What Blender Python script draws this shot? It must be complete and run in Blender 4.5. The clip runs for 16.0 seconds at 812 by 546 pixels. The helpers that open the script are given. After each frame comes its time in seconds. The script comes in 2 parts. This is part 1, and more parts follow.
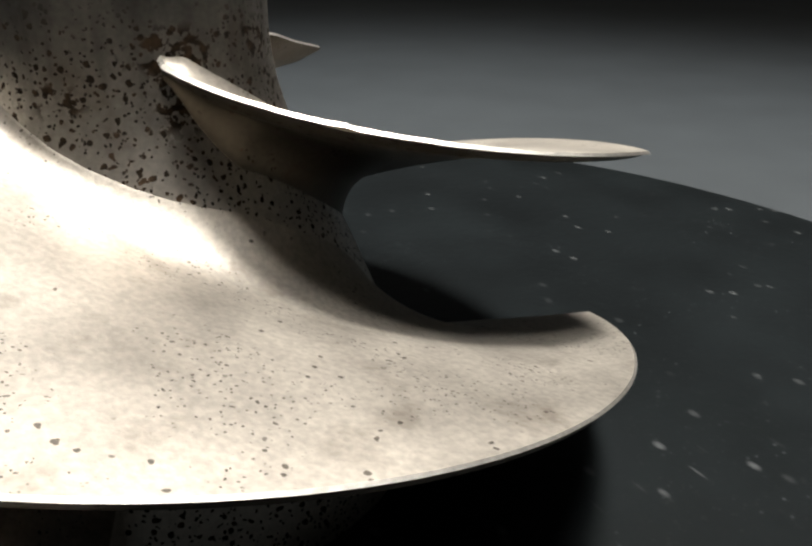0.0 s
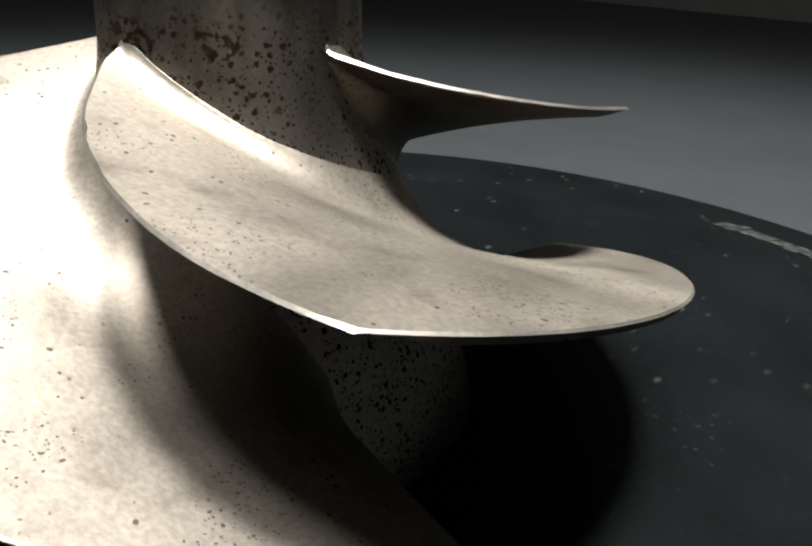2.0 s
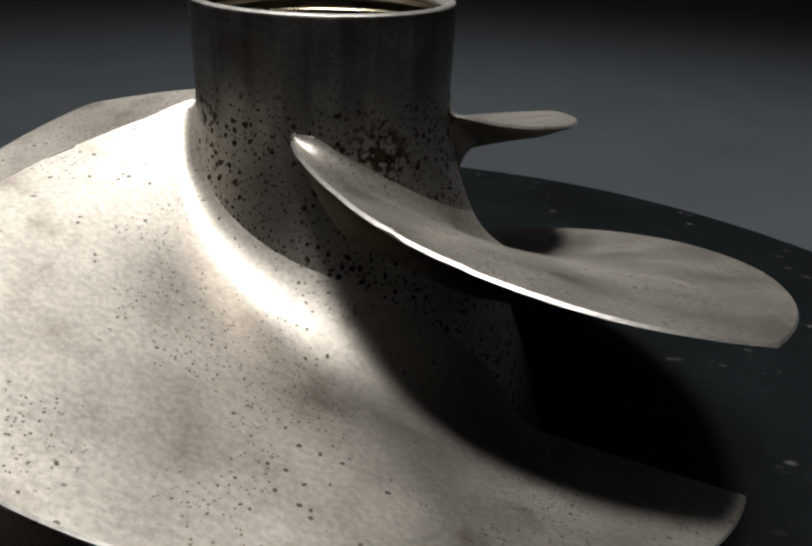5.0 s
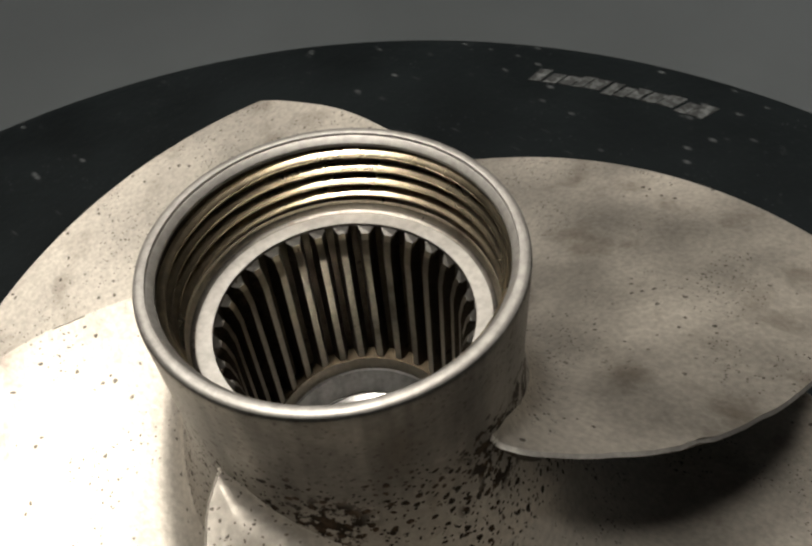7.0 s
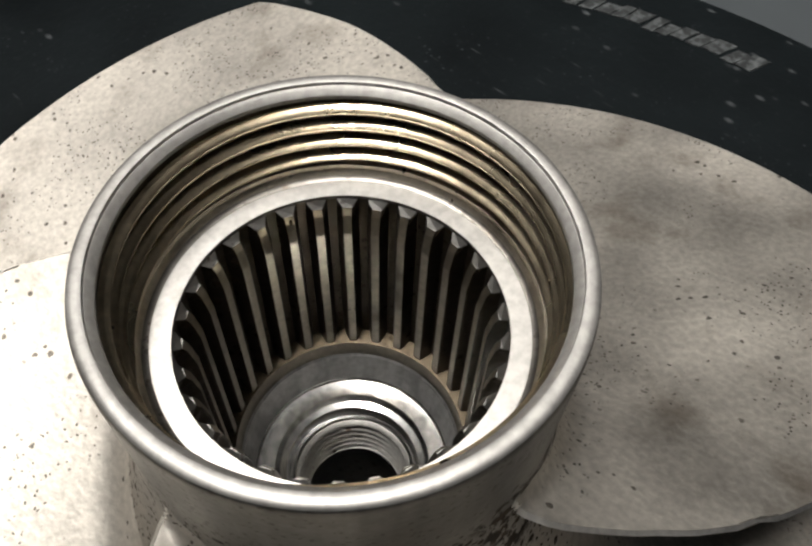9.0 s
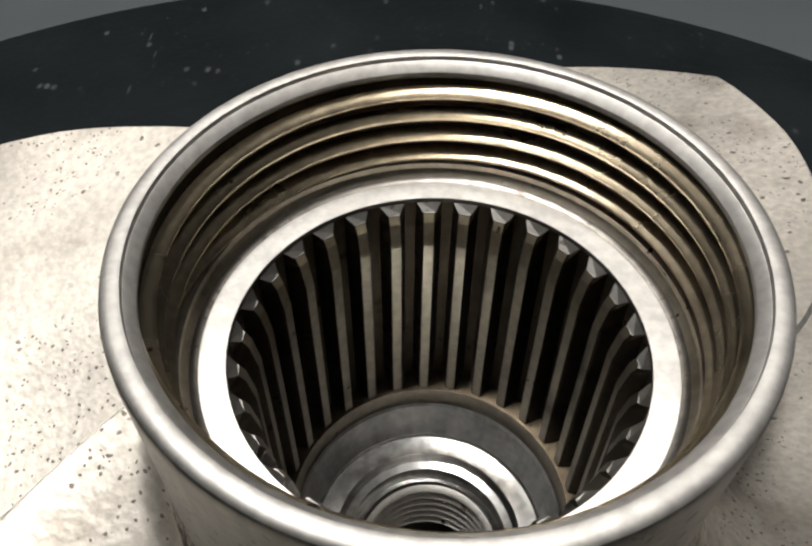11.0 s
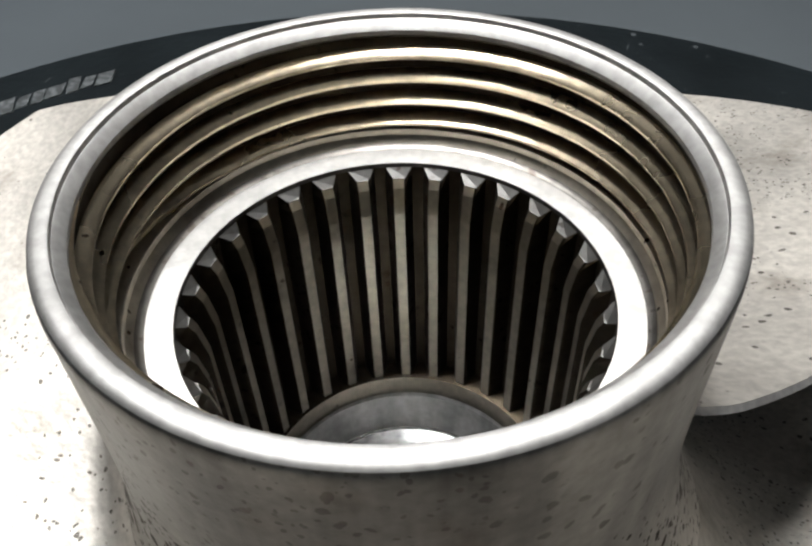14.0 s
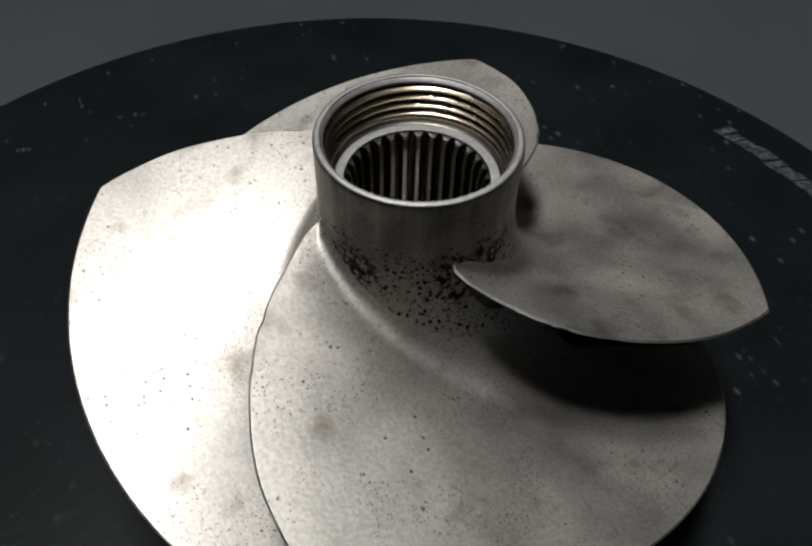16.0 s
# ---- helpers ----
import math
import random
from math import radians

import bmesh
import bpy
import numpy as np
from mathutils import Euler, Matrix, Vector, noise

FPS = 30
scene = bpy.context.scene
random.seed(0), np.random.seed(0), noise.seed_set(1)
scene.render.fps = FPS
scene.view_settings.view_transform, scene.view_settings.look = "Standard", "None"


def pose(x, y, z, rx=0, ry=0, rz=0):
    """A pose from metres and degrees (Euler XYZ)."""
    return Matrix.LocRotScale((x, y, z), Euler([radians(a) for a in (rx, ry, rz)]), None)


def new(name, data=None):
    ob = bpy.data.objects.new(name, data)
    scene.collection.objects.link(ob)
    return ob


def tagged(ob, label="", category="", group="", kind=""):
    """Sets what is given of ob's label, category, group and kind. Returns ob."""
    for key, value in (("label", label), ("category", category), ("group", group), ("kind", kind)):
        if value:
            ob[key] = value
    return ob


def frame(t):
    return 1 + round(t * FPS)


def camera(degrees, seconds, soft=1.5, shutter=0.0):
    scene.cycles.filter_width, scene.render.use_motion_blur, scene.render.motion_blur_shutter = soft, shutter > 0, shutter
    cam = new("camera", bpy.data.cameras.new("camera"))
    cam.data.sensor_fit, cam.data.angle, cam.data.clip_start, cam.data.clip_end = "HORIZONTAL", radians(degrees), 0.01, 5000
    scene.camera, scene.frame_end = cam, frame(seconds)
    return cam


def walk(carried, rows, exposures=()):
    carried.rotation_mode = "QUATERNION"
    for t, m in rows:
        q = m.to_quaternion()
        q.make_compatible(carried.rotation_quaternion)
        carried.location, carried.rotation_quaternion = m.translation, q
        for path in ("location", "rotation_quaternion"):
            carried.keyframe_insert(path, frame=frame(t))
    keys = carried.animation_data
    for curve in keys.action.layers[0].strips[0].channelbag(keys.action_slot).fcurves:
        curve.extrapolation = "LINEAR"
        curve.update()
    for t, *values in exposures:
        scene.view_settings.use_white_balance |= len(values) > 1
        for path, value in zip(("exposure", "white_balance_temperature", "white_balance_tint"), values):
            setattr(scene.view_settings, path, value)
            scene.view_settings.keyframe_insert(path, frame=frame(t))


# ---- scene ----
cam = camera(54.31, 16.0, soft=2.5)
PATH = [
    (0, pose(-0.02436, -0.12622, 0.08658, 64.97, -0.81, -29.94)),
    (0.5, pose(0.00140, -0.13199, 0.08836, 65.15, -1.34, -15.65)),
    (1, pose(0.01051, -0.13325, 0.08704, 65.22, -2.17, -10.33)),
    (1.5, pose(0.07020, -0.11795, 0.08539, 65.86, -2.10, 16.95)),
    (2, pose(0.10786, -0.09069, 0.08647, 65.96, -2.16, 38.33)),
    (2.5, pose(0.13236, -0.04520, 0.08653, 65.91, -2.51, 62.09)),
    (3, pose(0.13919, 0.00935, 0.08652, 65.46, -2.35, 88.00)),
    (3.2, pose(0.13554, 0.02213, 0.08867, 65.09, -2.35, 93.21)),
    (5.3, pose(0.13153, 0.03361, 0.10849, 63.59, -1.99, 99.28)),
    (5.5, pose(0.11696, 0.04422, 0.11901, 62.31, -1.37, 106.88)),
    (6, pose(0.08368, 0.05732, 0.13101, 57.11, -0.17, 122.85)),
    (6.2, pose(0.07615, 0.05752, 0.13499, 55.23, 1.71, 125.57)),
    (6.5, pose(0.05738, 0.05368, 0.13588, 49.02, 3.20, 128.70)),
    (7, pose(0.03888, 0.04756, 0.14602, 42.74, 3.59, 129.58)),
    (7.5, pose(0.03752, 0.04120, 0.14659, 38.47, 0.63, 130.92)),
    (8, pose(0.03546, 0.03355, 0.14274, 35.65, -0.92, 131.17)),
    (8.5, pose(0.02850, 0.02984, 0.13876, 34.78, -1.59, 130.25)),
    (9, pose(0.02538, 0.02967, 0.13713, 35.33, -1.64, 133.44)),
    (9.5, pose(0.02465, 0.03226, 0.13247, 38.12, -1.31, 148.45)),
    (10, pose(0.01531, 0.03377, 0.12770, 39.75, -0.42, 160.80)),
    (10.2, pose(0.01279, 0.03676, 0.12495, 42.10, -0.20, 164.94)),
    (12.3, pose(-0.01085, 0.03236, 0.11894, 42.18, 0.93, 195.09)),
    (12.5, pose(-0.01097, 0.03202, 0.11810, 42.00, 1.03, 194.97)),
    (13, pose(-0.01251, 0.03602, 0.11777, 44.35, 2.05, 195.25)),
    (13.5, pose(-0.01271, 0.03821, 0.11494, 45.72, 1.97, 195.51)),
    (14, pose(-0.01204, 0.03782, 0.11486, 45.69, 1.47, 195.00)),
    (14.5, pose(-0.01342, 0.04147, 0.12453, 44.05, 1.80, 193.44)),
    (15, pose(-0.00692, 0.07166, 0.14555, 45.59, 0.25, 185.87)),
    (15.2, pose(0.00113, 0.08206, 0.15150, 45.29, 0.29, 180.73)),
    (15.5, pose(0.01661, 0.09755, 0.16367, 43.55, 0.59, 172.87)),
    (16, pose(0.04767, 0.11888, 0.18578, 41.88, -1.10, 160.19)),
]
walk(cam, PATH, exposures=[(0, 1.3, 6700, 10), (1, 1.2, 6700, 10), (2.2, 1.12, 6700, 10), (3.2, 0.95, 6600, 10), (5.5, 0.02, 6350, 10), (6, -0.05, 7200, 10), (6.5, -0.05, 7600, 10), (7, 0.35, 6950, 10), (8, 0.38, 6700, 10), (9, 0.5, 6450, 10), (10, 0.46, 6450, 10), (12.5, 1.1, 6300, 10), (14.5, 1.08, 6000, 9), (15.0, 0.35, 6100, 9), (15.5, -0.3, 6050, 9), (16, -0.4, 6050, 9)])

# ---- light ----
world = bpy.data.worlds.new("world")
scene.world = world
world.use_nodes = True
world.node_tree.nodes["Background"].inputs["Color"].default_value = (0.55, 0.62, 0.7, 1)
world.node_tree.nodes["Background"].inputs["Strength"].default_value = 0.02


# Overhead key, then a weaker unseen fill bulb added to light the hub's flank.
for x, y, power in ((0.24, -0.04, 124), (0.04, -0.42, 42)):
    bulb = bpy.data.lights.new("key_fill_bulb", "POINT")
    bulb.energy, bulb.shadow_soft_size, bulb.color = power, 0.15, (1.0, 0.955, 0.89)
    new("key_fill_bulb", bulb).location = (x, y, 1.75)
# Eight unseen spots added round the room to brighten floor and hub from all sides.
for k in range(8):
    spot = bpy.data.lights.new("ring_fill_spot", "SPOT")
    spot.energy, spot.spot_size, spot.spot_blend, spot.shadow_soft_size, spot.color = 50 if k in (5, 6) else 80, radians(117), 1.0, 0.1, (0.93, 0.97, 1.0)
    new("ring_fill_spot", spot).location = (3.0 * math.cos(math.pi * (k + 0.3) / 4), 3.0 * math.sin(math.pi * (k + 0.3) / 4), 1.9)

# ---- materials ----
U = 0.009      # one unit of the plan in metres
GROUND = -9.45  # height of the lid in the plan's units


def material(name):
    m = bpy.data.materials.new(name)
    m.use_nodes = True
    return m, m.node_tree.nodes, m.node_tree.links, m.node_tree.nodes["Principled BSDF"]


def ramp(nodes, stops):
    r = nodes.new("ShaderNodeValToRGB")
    e = r.color_ramp.elements
    while len(e) < len(stops):
        e.new(0.5)
    for el, (pos, c) in zip(e, stops):
        el.position = pos
        el.color = (*c, 1) if isinstance(c, tuple) else (c, c, c, 1)
    return r


def mix(nodes, links, fac, a, b, mode="MIX"):
    n = nodes.new("ShaderNodeMix")
    n.data_type, n.blend_type = "RGBA", mode
    for sock, v in ((n.inputs[0], fac), (n.inputs[6], a), (n.inputs[7], b)):
        if hasattr(v, "links"):
            links.new(v, sock)
        elif isinstance(v, tuple):
            sock.default_value = (*v, 1)
        else:
            sock.default_value = v
    return n.outputs[2]


def tex(nodes, links, kind, scale, detail=4, coord=None, **more):
    n = nodes.new(kind)
    n.inputs["Scale"].default_value = scale
    if "Detail" in n.inputs:
        n.inputs["Detail"].default_value = detail
    links.new(coord, n.inputs["Vector"])
    return n


def pit_layer(nodes, links, c, scale, near, far, keep, low, high, cluster):
    """A mask of scattered dark pits: a share of the cells, in clusters."""
    vor = tex(nodes, links, "ShaderNodeTexVoronoi", scale, 0, c)
    spot = ramp(nodes, [(near, 1.0), (far, 0.0)])
    links.new(vor.outputs["Distance"], spot.inputs[0])
    some = ramp(nodes, [(keep, 0.0), (keep + 0.03, 1.0)])
    links.new(vor.outputs["Color"], some.inputs[0])
    clus = tex(nodes, links, "ShaderNodeTexNoise", cluster, 3, c)
    clus_r = ramp(nodes, [(low, 0.0), (high, 1.0)])
    links.new(clus.outputs["Fac"], clus_r.inputs[0])
    both = mix(nodes, links, 1.0, spot.outputs[0], some.outputs[0], "MULTIPLY")
    return mix(nodes, links, 1.0, both, clus_r.outputs[0], "MULTIPLY")


def band(nodes, links, z, stops):
    """A mask by height over the lid, in metres."""
    r = ramp(nodes, [((h / 0.09), v) for h, v in stops])
    m = nodes.new("ShaderNodeMath")
    m.operation = "MULTIPLY"
    links.new(z, m.inputs[0])
    m.inputs[1].default_value = 1 / 0.09
    links.new(m.outputs[0], r.inputs[0])
    return r.outputs[0]


def metal(name, colour, rough, pits=0.5, stain=0.3, stain_colour=(0.10, 0.065, 0.035), hub=False, grain=0.12, spread=0.0, streaks=0, fine_pits=1.0, dark=0.84):
    m, nodes, links, b = material(name)
    place = nodes.new("ShaderNodeTexCoord").outputs["Object"]
    sep = nodes.new("ShaderNodeSeparateXYZ")
    links.new(place, sep.inputs[0])
    shift = nodes.new("ShaderNodeVectorMath")
    shift.operation = "ADD"
    links.new(place, shift.inputs[0])
    links.new(nodes.new("ShaderNodeObjectInfo").outputs["Random"], shift.inputs[1])
    coord = shift.outputs[0]
    warp = tex(nodes, links, "ShaderNodeTexNoise", 700, 3, coord)
    vm = nodes.new("ShaderNodeVectorMath")
    vm.operation = "MULTIPLY_ADD"
    links.new(warp.outputs["Color"], vm.inputs[0])
    vm.inputs[1].default_value = (0.0012, 0.0012, 0.0012)
    links.new(coord, vm.inputs[2])
    c = vm.outputs[0]
    b.inputs["Metallic"].default_value = 1.0
    fine = tex(nodes, links, "ShaderNodeTexNoise", 1100, 6, coord)
    wide = tex(nodes, links, "ShaderNodeTexNoise", 45, 6, coord)
    tone = ramp(nodes, [(0.3, tuple(v * dark for v in colour)), (0.68, tuple(min(1, v * 1.07) for v in colour))])
    links.new(wide.outputs["Fac"], tone.inputs[0])
    col = tone.outputs[0]
    sand = ramp(nodes, [(0.35, 0.84), (0.65, 1.06)])
    links.new(fine.outputs["Fac"], sand.inputs[0])
    col = mix(nodes, links, 1.0, col, sand.outputs[0], "MULTIPLY")
    if streaks:
        # streaks that run down the axis: brushed marks, with reflected stripes painted in
        mp = nodes.new("ShaderNodeMapping")
        mp.inputs["Scale"].default_value = (1, 1, 0.08)
        links.new(coord, mp.inputs["Vector"])
        marks = tex(nodes, links, "ShaderNodeTexNoise", streaks, 4, mp.outputs[0])
        br = ramp(nodes, [(0.35, 0.66), (0.6, 1.0)])
        links.new(marks.outputs["Fac"], br.inputs[0])
        upper = band(nodes, links, sep.outputs["Z"], [(0.05, 0.0), (0.07, 1.0)]) if hub else 1.0
        col = mix(nodes, links, upper, col, mix(nodes, links, 1.0, col, br.outputs[0], "MULTIPLY"))
    if hub:
        # mottled dulling of the upper wall, its colour also darkened against the lamps' glare
        dull = tex(nodes, links, "ShaderNodeTexNoise", 75, 4, coord)
        dl = ramp(nodes, [(0.36, 0.52), (0.6, 0.3)])
        links.new(dull.outputs["Fac"], dl.inputs[0])
        col = mix(nodes, links, upper, col, mix(nodes, links, 1.0, col, dl.outputs[0], "MULTIPLY"))
    st = tex(nodes, links, "ShaderNodeTexNoise", 110, 8, coord)
    st_r = ramp(nodes, [(0.56, 0.0), (0.78, stain)])
    links.new(st.outputs["Fac"], st_r.inputs[0])
    col = mix(nodes, links, st_r.outputs[0], col, stain_colour)
    coarse = pit_layer(nodes, links, c, 620 * fine_pits, 0.22, 0.36, 1 - pits * (0.8 if fine_pits == 1 else 0.5), 0.44 - spread, 0.60 - spread, 45)
    small = pit_layer(nodes, links, c, 1200 * fine_pits, 0.22, 0.34, 1 - pits, 0.46 - spread, 0.60 - spread, 60)
    pit = mix(nodes, links, 1.0, coarse, small, "LIGHTEN")
    if hub:
        # crusted deposit at the height where the blades begin
        crust = tex(nodes, links, "ShaderNodeTexNoise", 650, 4, coord)
        patch = tex(nodes, links, "ShaderNodeTexNoise", 70, 2, coord)
        cr = ramp(nodes, [(0.48, 0.0), (0.55, 1.0)])
        links.new(crust.outputs["Fac"], cr.inputs[0])
        pr = ramp(nodes, [(0.50, 0.0), (0.61, 1.0)])
        links.new(patch.outputs["Fac"], pr.inputs[0])
        deposit = mix(nodes, links, 1.0, cr.outputs[0], pr.outputs[0], "MULTIPLY")
        deposit = mix(nodes, links, 1.0, deposit, band(nodes, links, sep.outputs["Z"], [(0.055, 0.0), (0.062, 1.0), (0.070, 1.0), (0.074, 0.0)]), "MULTIPLY")
        pit = mix(nodes, links, 1.0, pit, band(nodes, links, sep.outputs["Z"], [(0.066, 1.0), (0.075, 0.45)]), "MULTIPLY")
        pit = mix(nodes, links, 1.0, pit, deposit, "LIGHTEN")
        # one large black blot of crust above the root of a blade
        away = nodes.new("ShaderNodeVectorMath")
        away.operation = "DISTANCE"
        links.new(place, away.inputs[0])
        away.inputs[1].default_value = (2.42 * U * math.cos(radians(35)), 2.42 * U * math.sin(radians(35)), (-2.25 - GROUND) * U)
        wide_of = nodes.new("ShaderNodeMath")
        wide_of.operation = "MULTIPLY"
        links.new(away.outputs["Value"], wide_of.inputs[0])
        wide_of.inputs[1].default_value = 1 / (1.0 * U)
        near = ramp(nodes, [(0.1, 1.0), (1.0, 0.0)])
        links.new(wide_of.outputs[0], near.inputs[0])
        flakes = ramp(nodes, [(0.43, 0.0), (0.55, 1.0)])
        links.new(crust.outputs["Fac"], flakes.inputs[0])
        blot = mix(nodes, links, 1.0, near.outputs[0], flakes.outputs[0], "MULTIPLY")
        pit = mix(nodes, links, 1.0, pit, blot, "LIGHTEN")
    hard = ramp(nodes, [(0.32, 0.0), (0.66, 1.0)])
    links.new(pit, hard.inputs[0])
    pit = hard.outputs[0] if fine_pits == 1 else mix(nodes, links, 0.25, hard.outputs[0], (0.0, 0.0, 0.0))
    rust = ramp(nodes, [(0.45, (0.018, 0.013, 0.009)), (0.66, (0.075, 0.05, 0.032))])
    links.new(warp.outputs["Fac"], rust.inputs[0])
    col = mix(nodes, links, pit, col, rust.outputs[0])
    links.new(col, b.inputs["Base Color"])
    rr = ramp(nodes, [(0.25, rough * 0.88), (0.75, rough * 1.14)])
    links.new(wide.outputs["Fac"], rr.inputs[0])
    links.new(mix(nodes, links, pit, rr.outputs[0], (0.6, 0.6, 0.6)), b.inputs["Roughness"])
    bump = nodes.new("ShaderNodeBump")
    bump.inputs["Strength"].default_value, bump.inputs["Distance"].default_value = grain, 0.0003
    links.new(fine.outputs["Fac"], bump.inputs["Height"])
    links.new(bump.outputs[0], b.inputs["Normal"])
    return m


STEEL = metal("cast_steel", (0.60, 0.567, 0.515), 0.53, 0.46, 0.5, grain=0.22, spread=0.015, fine_pits=1.3, dark=0.75)
EDGE = metal("worn_edge", (0.86, 0.84, 0.80), 0.42, 0.1, 0.1, grain=0.3)
# Brown stain, darkened further to put the shade under the blades into the colour.
UNDER = metal("shaded_stained_steel", (0.07, 0.06, 0.046), 0.42, 0.75, 0.9, (0.05, 0.032, 0.018))
RIM = metal("turned_steel", (0.43, 0.42, 0.405), 0.6, 0.05, 0.1, grain=0.05)
SHOULDER = metal("shoulder_steel", (0.58, 0.565, 0.54), 0.5, 0.05, 0.1, grain=0.05)
# Near-black steel: the shade in thread roots, hole and tooth floor, painted in.
RECESS = metal("shaded_recess_steel", (0.05, 0.04, 0.028), 0.4, 0.4, 0.9, (0.01, 0.007, 0.005))
TOOTH = metal("tooth_steel", (0.22, 0.215, 0.205), 0.45, 0.2, 0.4)
HUBSTEEL = metal("hub_steel", (0.59, 0.555, 0.505), 0.37, 0.8, 0.4, hub=True, streaks=380, spread=0.12)
BORE = metal("bore_steel", (0.60, 0.545, 0.45), 0.33, 0.2, 0.85, (0.03, 0.02, 0.012))
# Streaks in the colour stand for the teeth mirrored in this wall.
CONE = metal("turned_cone", (0.6, 0.6, 0.6), 0.38, 0.05, 0.1, grain=0.03, streaks=420)
# Black oil, darkened with the shade between the spline teeth painted in.
SHADED_OIL = metal("shaded_oily_groove", (0.07, 0.056, 0.04), 0.36, 0.6, 0.9, (0.01, 0.007, 0.005))
THREAD = metal("thread_steel", (0.76, 0.65, 0.47), 0.28, 0.15, 0.7, (0.05, 0.03, 0.015))
BRIGHT = metal("machined_steel", (0.5, 0.5, 0.495), 0.2, 0.06, 0.1, grain=0.03, streaks=1000)


def plain(name, colour, rough, scale, amount, bump=0.0):
    m, nodes, links, b = material(name)
    c = nodes.new("ShaderNodeTexCoord").outputs["Object"]
    n = tex(nodes, links, "ShaderNodeTexNoise", scale, 8, c)
    t = ramp(nodes, [(0.3, tuple(v * (1 - amount) for v in colour)), (0.7, tuple(v * (1 + amount) for v in colour))])
    links.new(n.outputs["Fac"], t.inputs[0])
    links.new(t.outputs[0], b.inputs["Base Color"])
    b.inputs["Roughness"].default_value = rough
    if bump:
        bp = nodes.new("ShaderNodeBump")
        bp.inputs["Strength"].default_value, bp.inputs["Distance"].default_value = bump, 0.001
        links.new(n.outputs["Fac"], bp.inputs["Height"])
        links.new(bp.outputs[0], b.inputs["Normal"])
    return m


def lid_material():
    m, nodes, links, b = material("black_lid")
    c = nodes.new("ShaderNodeTexCoord").outputs["Object"]
    grain = tex(nodes, links, "ShaderNodeTexNoise", 260, 8, c)
    wide = tex(nodes, links, "ShaderNodeTexNoise", 25, 5, c)
    tone = ramp(nodes, [(0.3, (0.0026, 0.0036, 0.0042)), (0.75, (0.0065, 0.0088, 0.010))])
    links.new(wide.outputs["Fac"], tone.inputs[0])
    mp = nodes.new("ShaderNodeMapping")
    mp.inputs["Scale"].default_value = (1.0, 0.6, 1.0)
    mp.inputs["Rotation"].default_value = (0, 0, 0.6)
    links.new(c, mp.inputs["Vector"])
    fleck = pit_layer(nodes, links, mp.outputs[0], 210, 0.06, 0.22, 0.50, 0.40, 0.58, 22)
    chips = pit_layer(nodes, links, c, 520, 0.10, 0.25, 0.52, 0.46, 0.60, 34)
    dust = tex(nodes, links, "ShaderNodeTexNoise", 600, 6, c)
    dr = ramp(nodes, [(0.60, 0.0), (0.85, 0.18)])
    links.new(dust.outputs["Fac"], dr.inputs[0])
    col = mix(nodes, links, dr.outputs[0], tone.outputs[0], (0.06, 0.066, 0.066))
    col = mix(nodes, links, fleck, col, (0.048, 0.053, 0.056))
    col = mix(nodes, links, chips, col, (0.022, 0.026, 0.028))
    lines = nodes.new("ShaderNodeMapping")
    lines.inputs["Scale"].default_value = (1.0, 0.16, 1.0)
    lines.inputs["Rotation"].default_value = (0, 0, 0.9)
    links.new(c, lines.inputs["Vector"])
    scratch = pit_layer(nodes, links, lines.outputs[0], 420, 0.05, 0.17, 0.6, 0.44, 0.6, 18)
    col = mix(nodes, links, scratch, col, (0.035, 0.039, 0.041))
    links.new(col, b.inputs["Base Color"])
    b.inputs["Roughness"].default_value = 0.42
    b.inputs["Specular IOR Level"].default_value = 0.13
    bp = nodes.new("ShaderNodeBump")
    bp.inputs["Strength"].default_value, bp.inputs["Distance"].default_value = 0.25, 0.0005
    links.new(grain.outputs["Fac"], bp.inputs["Height"])
    links.new(bp.outputs[0], b.inputs["Normal"])
    return m


LID = lid_material()
PRINT, pn, pl, pb = material("worn_print")
wear = tex(pn, pl, "ShaderNodeTexNoise", 420, 5, pn.new("ShaderNodeTexCoord").outputs["Object"])
wear_r = ramp(pn, [(0.44, (0.010, 0.012, 0.013)), (0.66, (0.07, 0.077, 0.08))])
pl.new(wear.outputs["Fac"], wear_r.inputs[0])
pl.new(wear_r.outputs[0], pb.inputs["Base Color"])
pb.inputs["Roughness"].default_value = 0.6
CEILING = plain("ceiling_paint", (0.055, 0.055, 0.054), 0.8, 3, 0.1)
CONCRETE = plain("concrete", (0.066, 0.074, 0.078), 0.6, 4, 0.08)
WALL = plain("grey_wall", (0.11, 0.115, 0.12), 0.8, 3, 0.15)

# ---- helpers ----


def part(name, bm, mat, parent=None, label="", smooth=True):
    me = bpy.data.meshes.new(name)
    bmesh.ops.recalc_face_normals(bm, faces=bm.faces)
    bm.to_mesh(me)
    bm.free()
    me.materials.append(mat)
    if smooth:
        for poly in me.polygons:
            poly.use_smooth = True
    ob = new(name, me)
    ob.parent = parent
    return tagged(ob, label)


def sharp(ob, degrees=35):
    ob.data.set_sharp_from_angle(angle=radians(degrees))
    return ob


def lathe(profile, steps=160):
    """Turns a closed profile of (radius, height) in plan units round the axis."""
    bm = bmesh.new()
    rings = []
    for r, z in profile:
        rings.append([bm.verts.new((r * U * math.cos(a), r * U * math.sin(a), (z - GROUND) * U))
                      for a in (2 * math.pi * k / steps for k in range(steps))])
    for one, two in zip(rings, rings[1:] + rings[:1]):
        for k in range(steps):
            bm.faces.new((one[k], one[(k + 1) % steps], two[(k + 1) % steps], two[k]))
    return bm


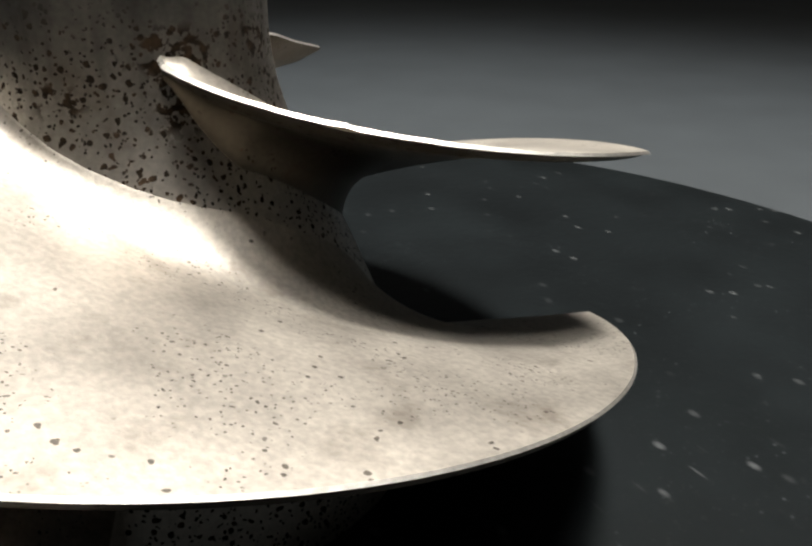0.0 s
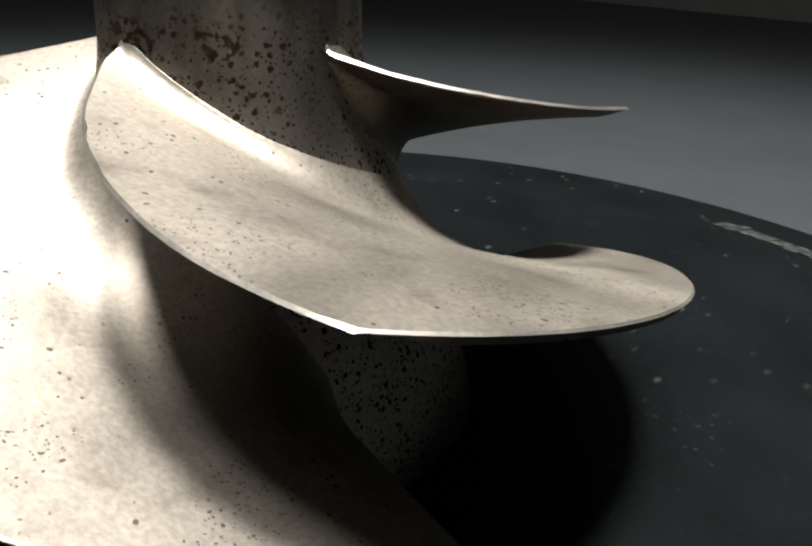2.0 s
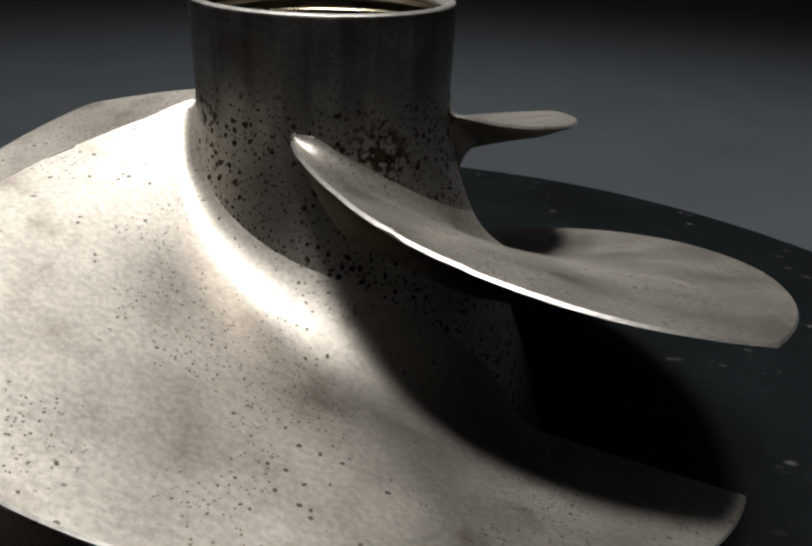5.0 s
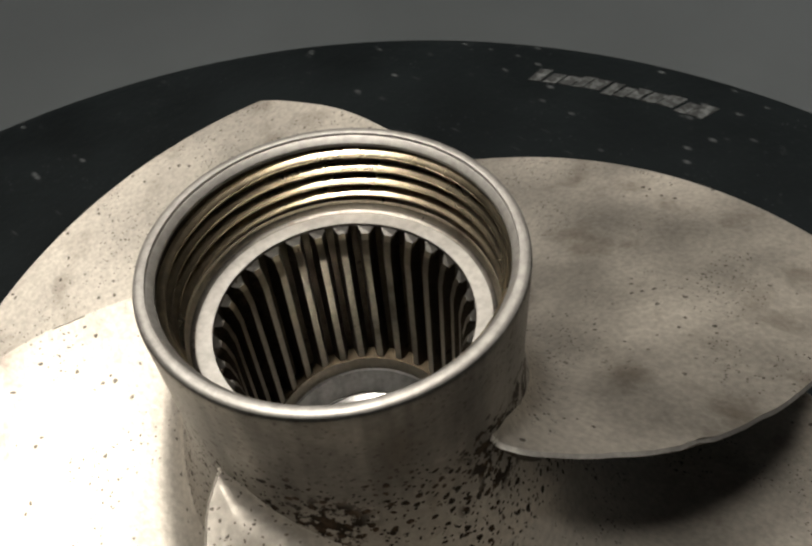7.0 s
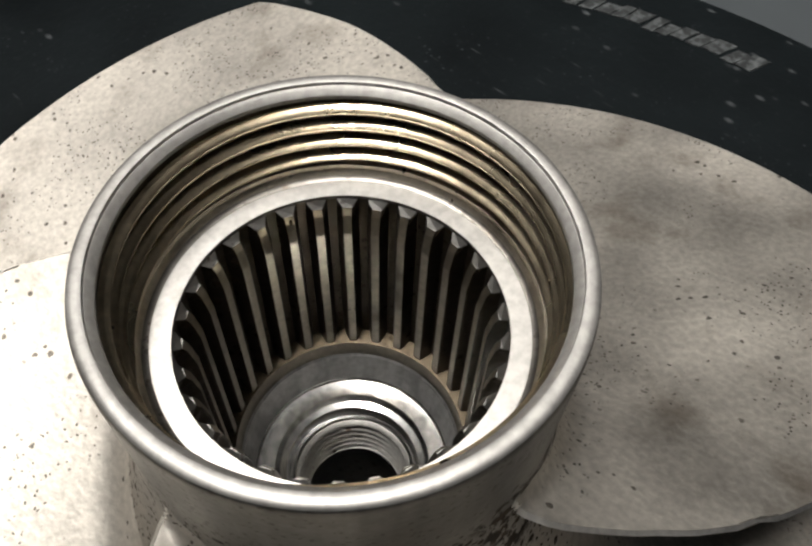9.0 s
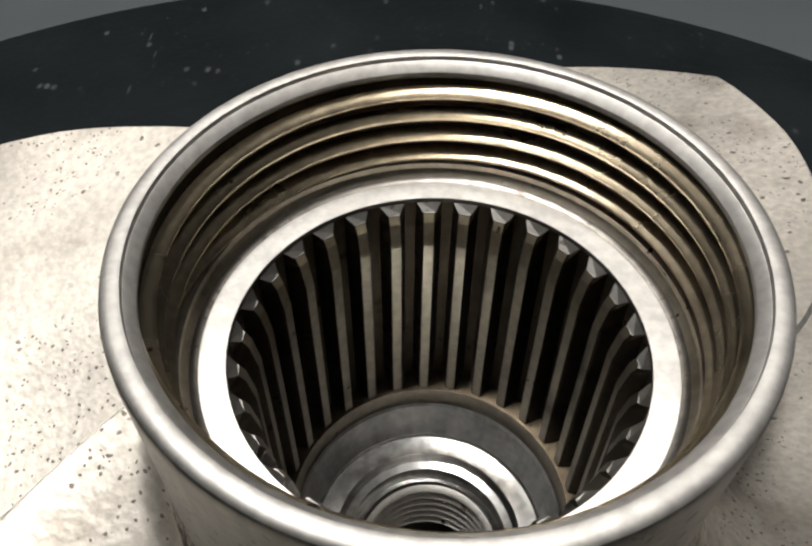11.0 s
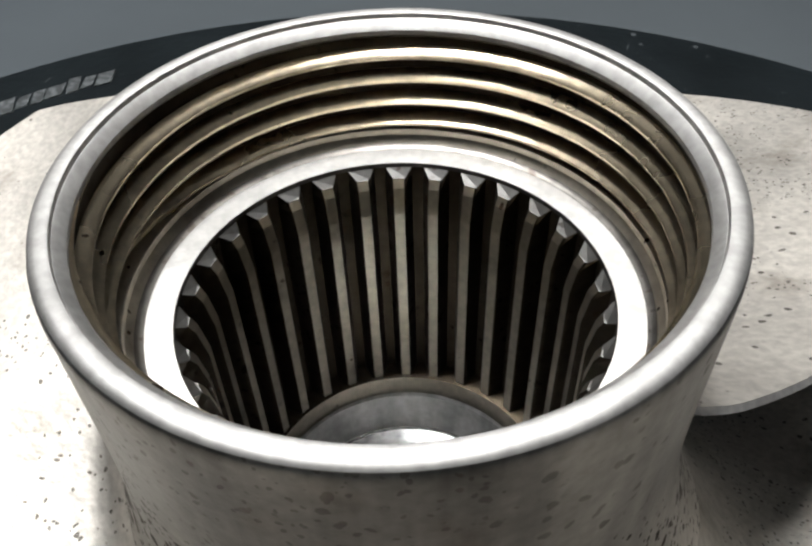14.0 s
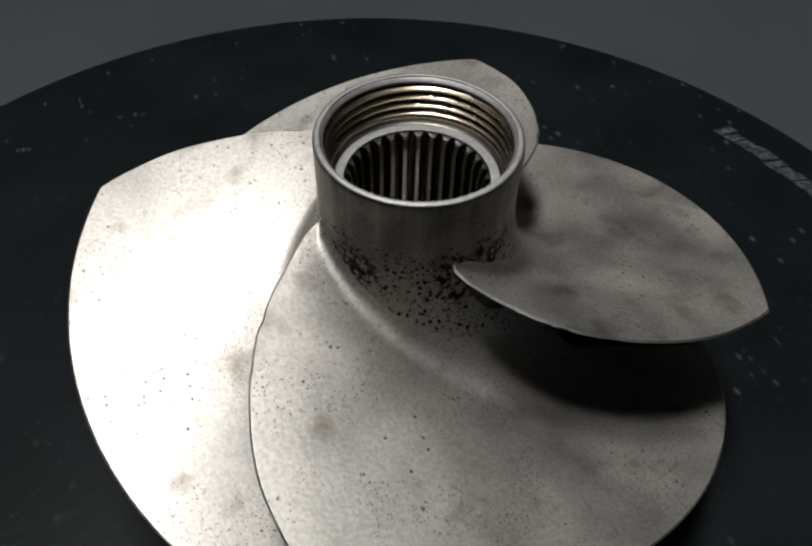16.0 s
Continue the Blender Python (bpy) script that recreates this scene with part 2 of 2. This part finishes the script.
def box(lo, hi):
    bm = bmesh.new()
    bmesh.ops.create_cube(bm, size=1)
    for v in bm.verts:
        v.co = [l + (h - l) * (c + 0.5) for l, h, c in zip(lo, hi, v.co)]
    return bm


# ---- the room ----
FLOOR_Z = -0.62
tagged(part("floor", box((-8, -8, FLOOR_Z - 0.1), (8, 8, FLOOR_Z)), CONCRETE, smooth=False), "grey concrete workshop floor", "floor", kind="structure")
tagged(part("ceiling", box((-8.1, -8.1, 2.4), (8.1, 8.1, 2.5)), CEILING, smooth=False), "plain grey ceiling", "ceiling", kind="structure")
for n, (lo, hi) in dict(north=((-8, 8, FLOOR_Z), (8, 8.1, 2.4)), south=((-8, -8.1, FLOOR_Z), (8, -8, 2.4)),
                        east=((8, -8.1, FLOOR_Z), (8.1, 8.1, 2.4)), west=((-8.1, -8.1, FLOOR_Z), (-8, 8.1, 2.4))).items():
    tagged(part("wall_" + n, box(lo, hi), WALL, smooth=False), "plain grey workshop wall", "wall", kind="structure")

# ---- the drum with its round black lid ----
drum = tagged(new("drum"), "black round drum with a scratched black lid and worn print", "drum")
drum.location = (1.04 * U, -0.47 * U, 0)
G = GROUND
sharp(part("lid", lathe([(0.001, G), (18, G), (20.7, G), (21.15, G - 0.08), (21.4, G - 0.35), (21.4, G - 1.6), (21.0, G - 1.8), (0.001, G - 1.8)], 200), LID, drum, "scratched matt black lid"))
part("body", lathe([(0.001, G - 1.85), (20.3, G - 1.85), (20.3, FLOOR_Z / U + G), (0.001, FLOOR_Z / U + G)], 96), LID, drum)

def print_bar(a0, a1, r0, r1, lean):
    bm = bmesh.new()
    low, high = [], []
    for a, r in ((a0, r0), (a1, r0), (a1 + lean, r1), (a0 + lean, r1)):
        x, y = r * U * math.cos(radians(a)), r * U * math.sin(radians(a))
        low.append(bm.verts.new((x, y, -0.0001)))
        high.append(bm.verts.new((x, y, 0.00025)))
    bm.faces.new(high)
    for q in range(4):
        bm.faces.new((low[q], low[(q + 1) % 4], high[(q + 1) % 4], high[q]))
    return bm


rnd = random.Random(11)
for middle in (-167, -39, 71):
    a = middle + 9.0
    while a > middle - 8.6:
        wide = rnd.uniform(1.0, 1.7)
        part("print_mark", print_bar(a, a - wide, 18.75 + rnd.uniform(-0.08, 0.08), 19.45 + rnd.uniform(-0.12, 0.12), -0.9), PRINT, drum, "worn grey print mark", smooth=False)
        a -= wide + rnd.uniform(0.12, 0.35)

# ---- the impeller ----
impeller = tagged(new("impeller"), "worn stainless steel four-blade jet pump impeller with a splined bore", "impeller")

HUB = [(0, 2.4), (-0.5, 2.4), (-1.4, 2.38), (-2.2, 2.4), (-3.1, 2.6), (-4.3, 3.1), (-5.5, 3.7), (-7.0, 4.3), (-9.45, 5.0)]
HZ, HR = np.array([h[0] for h in HUB[::-1]]), np.array([h[1] for h in HUB[::-1]])


def hub_radius(z):
    return float(np.mean(np.interp(z + np.linspace(-0.5, 0.5, 9), HZ, HR)))


outer = [(2.27, 0.058), (2.325, 0.056), (2.36, 0.045), (2.385, 0.02), (2.398, -0.02), (2.402, -0.08)] + [(hub_radius(z), z) for z in np.linspace(-0.4, -9.45, 40)]
inner = [(1.49, -9.45), (1.48, -6.6), (1.5, -4.5), (1.53, -4.24), (1.74, -4.2), (1.74, -1.26), (1.74, -1.22), (1.98, -1.22), (2.03, -1.19), (2.08, -1.12), (2.08, -1.06),
         (2.2, -1.02), (2.2, -0.15), (2.165, -0.115), (2.165, -0.07), (2.228, 0.005), (2.238, 0.01), (2.246, 0.05)]
hub = sharp(part("hub", lathe(outer + inner, 192), HUBSTEEL, impeller))
for extra in (BORE, SHADED_OIL, RIM, RECESS):
    hub.data.materials.append(extra)
# gaps, thread roots and deep bore get steels with shade in the colour
for poly in hub.data.polygons:
    x, y, z = poly.center
    r, h = math.hypot(x, y) / U, z / U + GROUND
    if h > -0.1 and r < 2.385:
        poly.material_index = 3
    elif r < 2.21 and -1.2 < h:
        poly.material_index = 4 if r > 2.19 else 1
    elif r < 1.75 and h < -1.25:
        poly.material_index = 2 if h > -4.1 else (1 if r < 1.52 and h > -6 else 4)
sharp(part("bore_shoulder", lathe([(1.745, -1.215), (1.96, -1.215), (1.97, -1.225), (1.97, -1.24), (1.745, -1.24)], 160), SHOULDER, impeller, "bright machined shoulder"))

# blades
ZT, ZV = [-6, 0, 34, 45, 57, 66, 77, 92, 107, 122, 145, 165], [-1.75, -1.95, -2.88, -3.18, -3.6, -3.85, -4.2, -4.8, -5.4, -5.97, -6.98, -7.95]
ZPOLY = np.polyfit(ZT, ZV, 4)
LE_R, LE_T = [2.3, 2.5, 2.8, 3.3, 3.85, 4.36, 4.8, 5.5, 6.6, 7.5, 8.86], [0, 1, 4, 11, 16.5, 21, 24.5, 30.5, 39, 45.5, 57]
R_TIP = 8.86


def fall(theta):
    return float(np.polyval(ZPOLY, theta))


def smooth_step(v, a, b):
    k = min(1.0, max(0.0, (v - a) / (b - a)))
    return k * k * (3 - 2 * k)


def fillet(z0, length, side, steps=14):
    """A round fillet between the hub and a blade face at height z0, above (side 1) or below it (-1): radius and height offset, hub first.
    length: how far it reaches along the blade."""
    lo = z0 + side * length
    slope = math.atan((hub_radius(z0) - hub_radius(lo)) / length)
    rho = length / math.tan((math.pi / 2 - slope) / 2)
    r0 = hub_radius(z0)
    rc = r0 + length
    out = []
    for k in range(steps + 1):
        # the arc turns from along the hub (k = 0) to along the blade
        a = (math.pi / 2 - slope) * (1 - k / steps)
        out.append((rc - rho * math.sin(a), side * rho * (1 - math.cos(a))))
    return out


def blade_mesh(nu=44, nv=116):
    """One blade: upper and lower faces with root fillets, a rounded worn leading edge and an undercut outer edge."""
    bm = bmesh.new()
    nf = 14
    top, low, nose = [], [], []
    rnd = random.Random(5)
    nick = [rnd.uniform(0.3, 1.0) * (rnd.random() < 0.16) * (i < nu - 5) + rnd.uniform(-0.1, 0.1) for i in range(nu + 1)]

    def place(r, th, z):
        return bm.verts.new((r * math.cos(th) * U, r * math.sin(th) * U, (z - GROUND) * U))

    for j in range(nv + 1):
        v = (j / nv) ** 1.25
        zb = fall(1 + 157 * v)
        up = 0.14 + 0.18 * smooth_step(v, 0.0, 0.06) + 0.2 * smooth_step(v, 0.1, 0.45) + 1.65 * smooth_step(v, 0.3, 0.92)
        up *= 1 - 0.7 * max(0.0, (v - 0.84) / 0.16) ** 2
        down = 0.14 + 0.9 * smooth_step(v, 0.0, 0.12) + 0.5 * smooth_step(v, 0.12, 0.4)
        thick0 = 0.07 + 0.12 * min(1, v / 0.05)
        rows = []
        for side, length, z0 in ((1, up, zb), (-1, down, zb - thick0 - 0.04)):
            arc = fillet(z0, length, side, nf)
            arc[0] = (arc[0][0] - 0.04, arc[0][1])
            r1 = arc[-1][0]
            rows.append(arc + [(r1 + (R_TIP - r1) * (k / (nu - nf)) ** 1.25, 0.0) for k in range(1, nu - nf + 1)])
        rt, rl, rn = [], [], []
        for i in range(nu + 1):
            for which, (r, lift) in enumerate((rows[0][i], rows[1][i])):
                le, te = float(np.interp(r, LE_R, LE_T)), 156 + 4 * (r / R_TIP)
                th = le + (te - le) * v
                z = fall(th) + 0.003 * noise.noise((r * 0.8, th * 0.05, 3.0))
                s = min(1.0, max(0.0, (r - 2.3) / (R_TIP - 2.3)))
                thick = thick0 + 0.04 * (1 - s)
                a = radians(th)
                if which == 0:
                    if j == 0:
                        a += nick[i] * 0.06 / r
                    rt.append(place(r, a, z + lift))
                    if j == 0:
                        rn.append(place(r, a - 0.06 / r, z - 0.04 + 0.9 * lift))
                else:
                    rl.append(place(r - (0.10 if i == nu else 0.0), a, z - thick + lift))
        top.append(rt)
        low.append(rl)
        nose = nose or rn
    rim = []
    for j in range(nv + 1):
        x, y, z = top[j][nu].co
        top[j][nu].co = (x * 0.9955, y * 0.9955, z)
        rim.append(bm.verts.new((x, y, z - 0.035 * U)))
    # material 1: undersides and lower edges, with their shade in the colour
    for j in range(nv):
        for i in range(nu):
            bm.faces.new((top[j][i], top[j][i + 1], top[j + 1][i + 1], top[j + 1][i]))
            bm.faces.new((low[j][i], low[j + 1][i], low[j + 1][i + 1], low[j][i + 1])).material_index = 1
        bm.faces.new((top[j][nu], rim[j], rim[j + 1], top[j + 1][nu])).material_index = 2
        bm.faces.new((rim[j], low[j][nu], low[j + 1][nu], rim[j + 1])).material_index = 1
        bm.faces.new((top[j][0], top[j + 1][0], low[j + 1][0], low[j][0]))
    for i in range(nu):
        bm.faces.new((top[0][i], nose[i], nose[i + 1], top[0][i + 1])).material_index = 2
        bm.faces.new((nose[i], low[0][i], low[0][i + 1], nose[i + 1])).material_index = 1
        bm.faces.new((top[nv][i], top[nv][i + 1], low[nv][i + 1], low[nv][i]))
    bm.faces.new((top[0][nu], nose[nu], rim[0]))
    bm.faces.new((nose[nu], low[0][nu], rim[0]))
    bm.faces.new((top[nv][nu], rim[nv], low[nv][nu]))
    bm.faces.new((top[0][0], low[0][0], nose[0]))
    return bm


blade = sharp(part("blade", blade_mesh(), STEEL, impeller), 32)
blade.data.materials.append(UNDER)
blade.data.materials.append(EDGE)
for k in (1, 2, 3):
    ob = new("blade", blade.data)
    ob.parent = impeller
    ob.rotation_euler = (0, 0, radians(90 * k))

# internal screw thread below the rim
def thread(r_out, depth, z0, z1, pitch, width, steps=96, taper=0.5):
    bm = bmesh.new()
    turns = (z0 - z1) / pitch
    n = int(turns * steps)
    prof = [(0.0, width), (0.75, width * 0.5), (1.0, width * 0.1), (0.94, -width * 0.3), (0.0, -width)]
    rows = []
    for k in range(n + 1):
        a = 2 * math.pi * k / steps
        f = min(1, k / 12, (n - k) / 12)
        zc = z0 - pitch * k / steps
        reach = (depth + 0.02) * f * (0.8 + taper * k / n)
        rows.append([bm.verts.new(((r_out + 0.02 - reach * q) * U * math.cos(a), (r_out + 0.02 - reach * q) * U * math.sin(a), (zc + dz - GROUND) * U)) for q, dz in prof])
    for one, two in zip(rows, rows[1:]):
        for q in range(5):
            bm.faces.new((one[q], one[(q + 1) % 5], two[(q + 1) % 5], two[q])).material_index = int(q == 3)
    return bm


screw = sharp(part("screw_thread", thread(2.2, 0.115, -0.13, -1.04, 0.225, 0.078), THREAD, impeller, "brass-brown oily internal screw thread"))

# its downward flank takes the recess colour, darker for shade
screw.data.materials.append(RECESS)

# spline teeth
def tooth():
    bm = bmesh.new()
    ro, ri = 1.76, 1.56
    w0, w1 = radians(4.5), radians(2.3)
    pts = [(ro, -w0), (ri + 0.02, -w1), (ri, -w1 * 0.8), (ri, w1 * 0.8), (ri + 0.02, w1), (ro, w0)]
    rings = []
    for z, worn in ((-1.245, 0.095), (-1.42, 0.05), (-1.7, 0.0), (-4.22, 0.0)):
        # the top slopes down towards the axis
        rings.append([bm.verts.new(((r if r == ro else r + worn) * U * math.cos(t), (r if r == ro else r + worn) * U * math.sin(t),
                                    (z - (0.09 if r != ro and z > -1.3 else 0) - GROUND) * U)) for r, t in pts])
    for one, two in zip(rings, rings[1:]):
        for q in range(6):
            bm.faces.new((one[q], one[(q + 1) % 6], two[(q + 1) % 6], two[q]))
    bm.faces.new(rings[0])
    bm.faces.new(rings[-1][::-1])
    return bm


first = part("spline_tooth", tooth(), BORE, impeller, "oily brown spline tooth", smooth=False)
first.data.materials.append(SHADED_OIL)
first.data.materials.append(TOOTH)
# flanks between the teeth take the oil that has shade in its colour
for poly in first.data.polygons:
    if poly.normal.z > 0.5:
        poly.material_index = 2
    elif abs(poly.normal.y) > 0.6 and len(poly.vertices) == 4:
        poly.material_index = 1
first.rotation_euler = (0, 0, radians(8.5))
for k in range(1, 30):
    ob = new("spline_tooth", first.data)
    ob.parent = impeller
    ob.rotation_euler = (0, 0, radians(8.5 + 12 * k))

# machined seat at the bottom of the bore
seat = sharp(part("bore_seat", lathe([(1.49, -4.47), (1.46, -4.5), (1.365, -5.0), (1.352, -5.02), (1.335, -5.03), (1.10, -5.035), (1.085, -5.045), (1.075, -5.07), (1.04, -5.14), (0.95, -5.17), (0.88, -5.23), (0.84, -5.30), (0.84, -9.4), (1.46, -9.4)], 128), BRIGHT, impeller, "bright machined seat"), 20)

seat.data.materials.append(RECESS)
seat.data.materials.append(CONE)
# the bolt hole's shade is put into its colour
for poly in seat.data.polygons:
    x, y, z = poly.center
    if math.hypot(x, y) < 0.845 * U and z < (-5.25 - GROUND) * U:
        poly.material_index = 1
    elif z > (-4.98 - GROUND) * U:
        poly.material_index = 2
sharp(part("bolt_thread", thread(0.84, 0.1, -5.32, -6.28, 0.15, 0.055, 64), TOOTH, impeller, "fine dull bolt thread"))
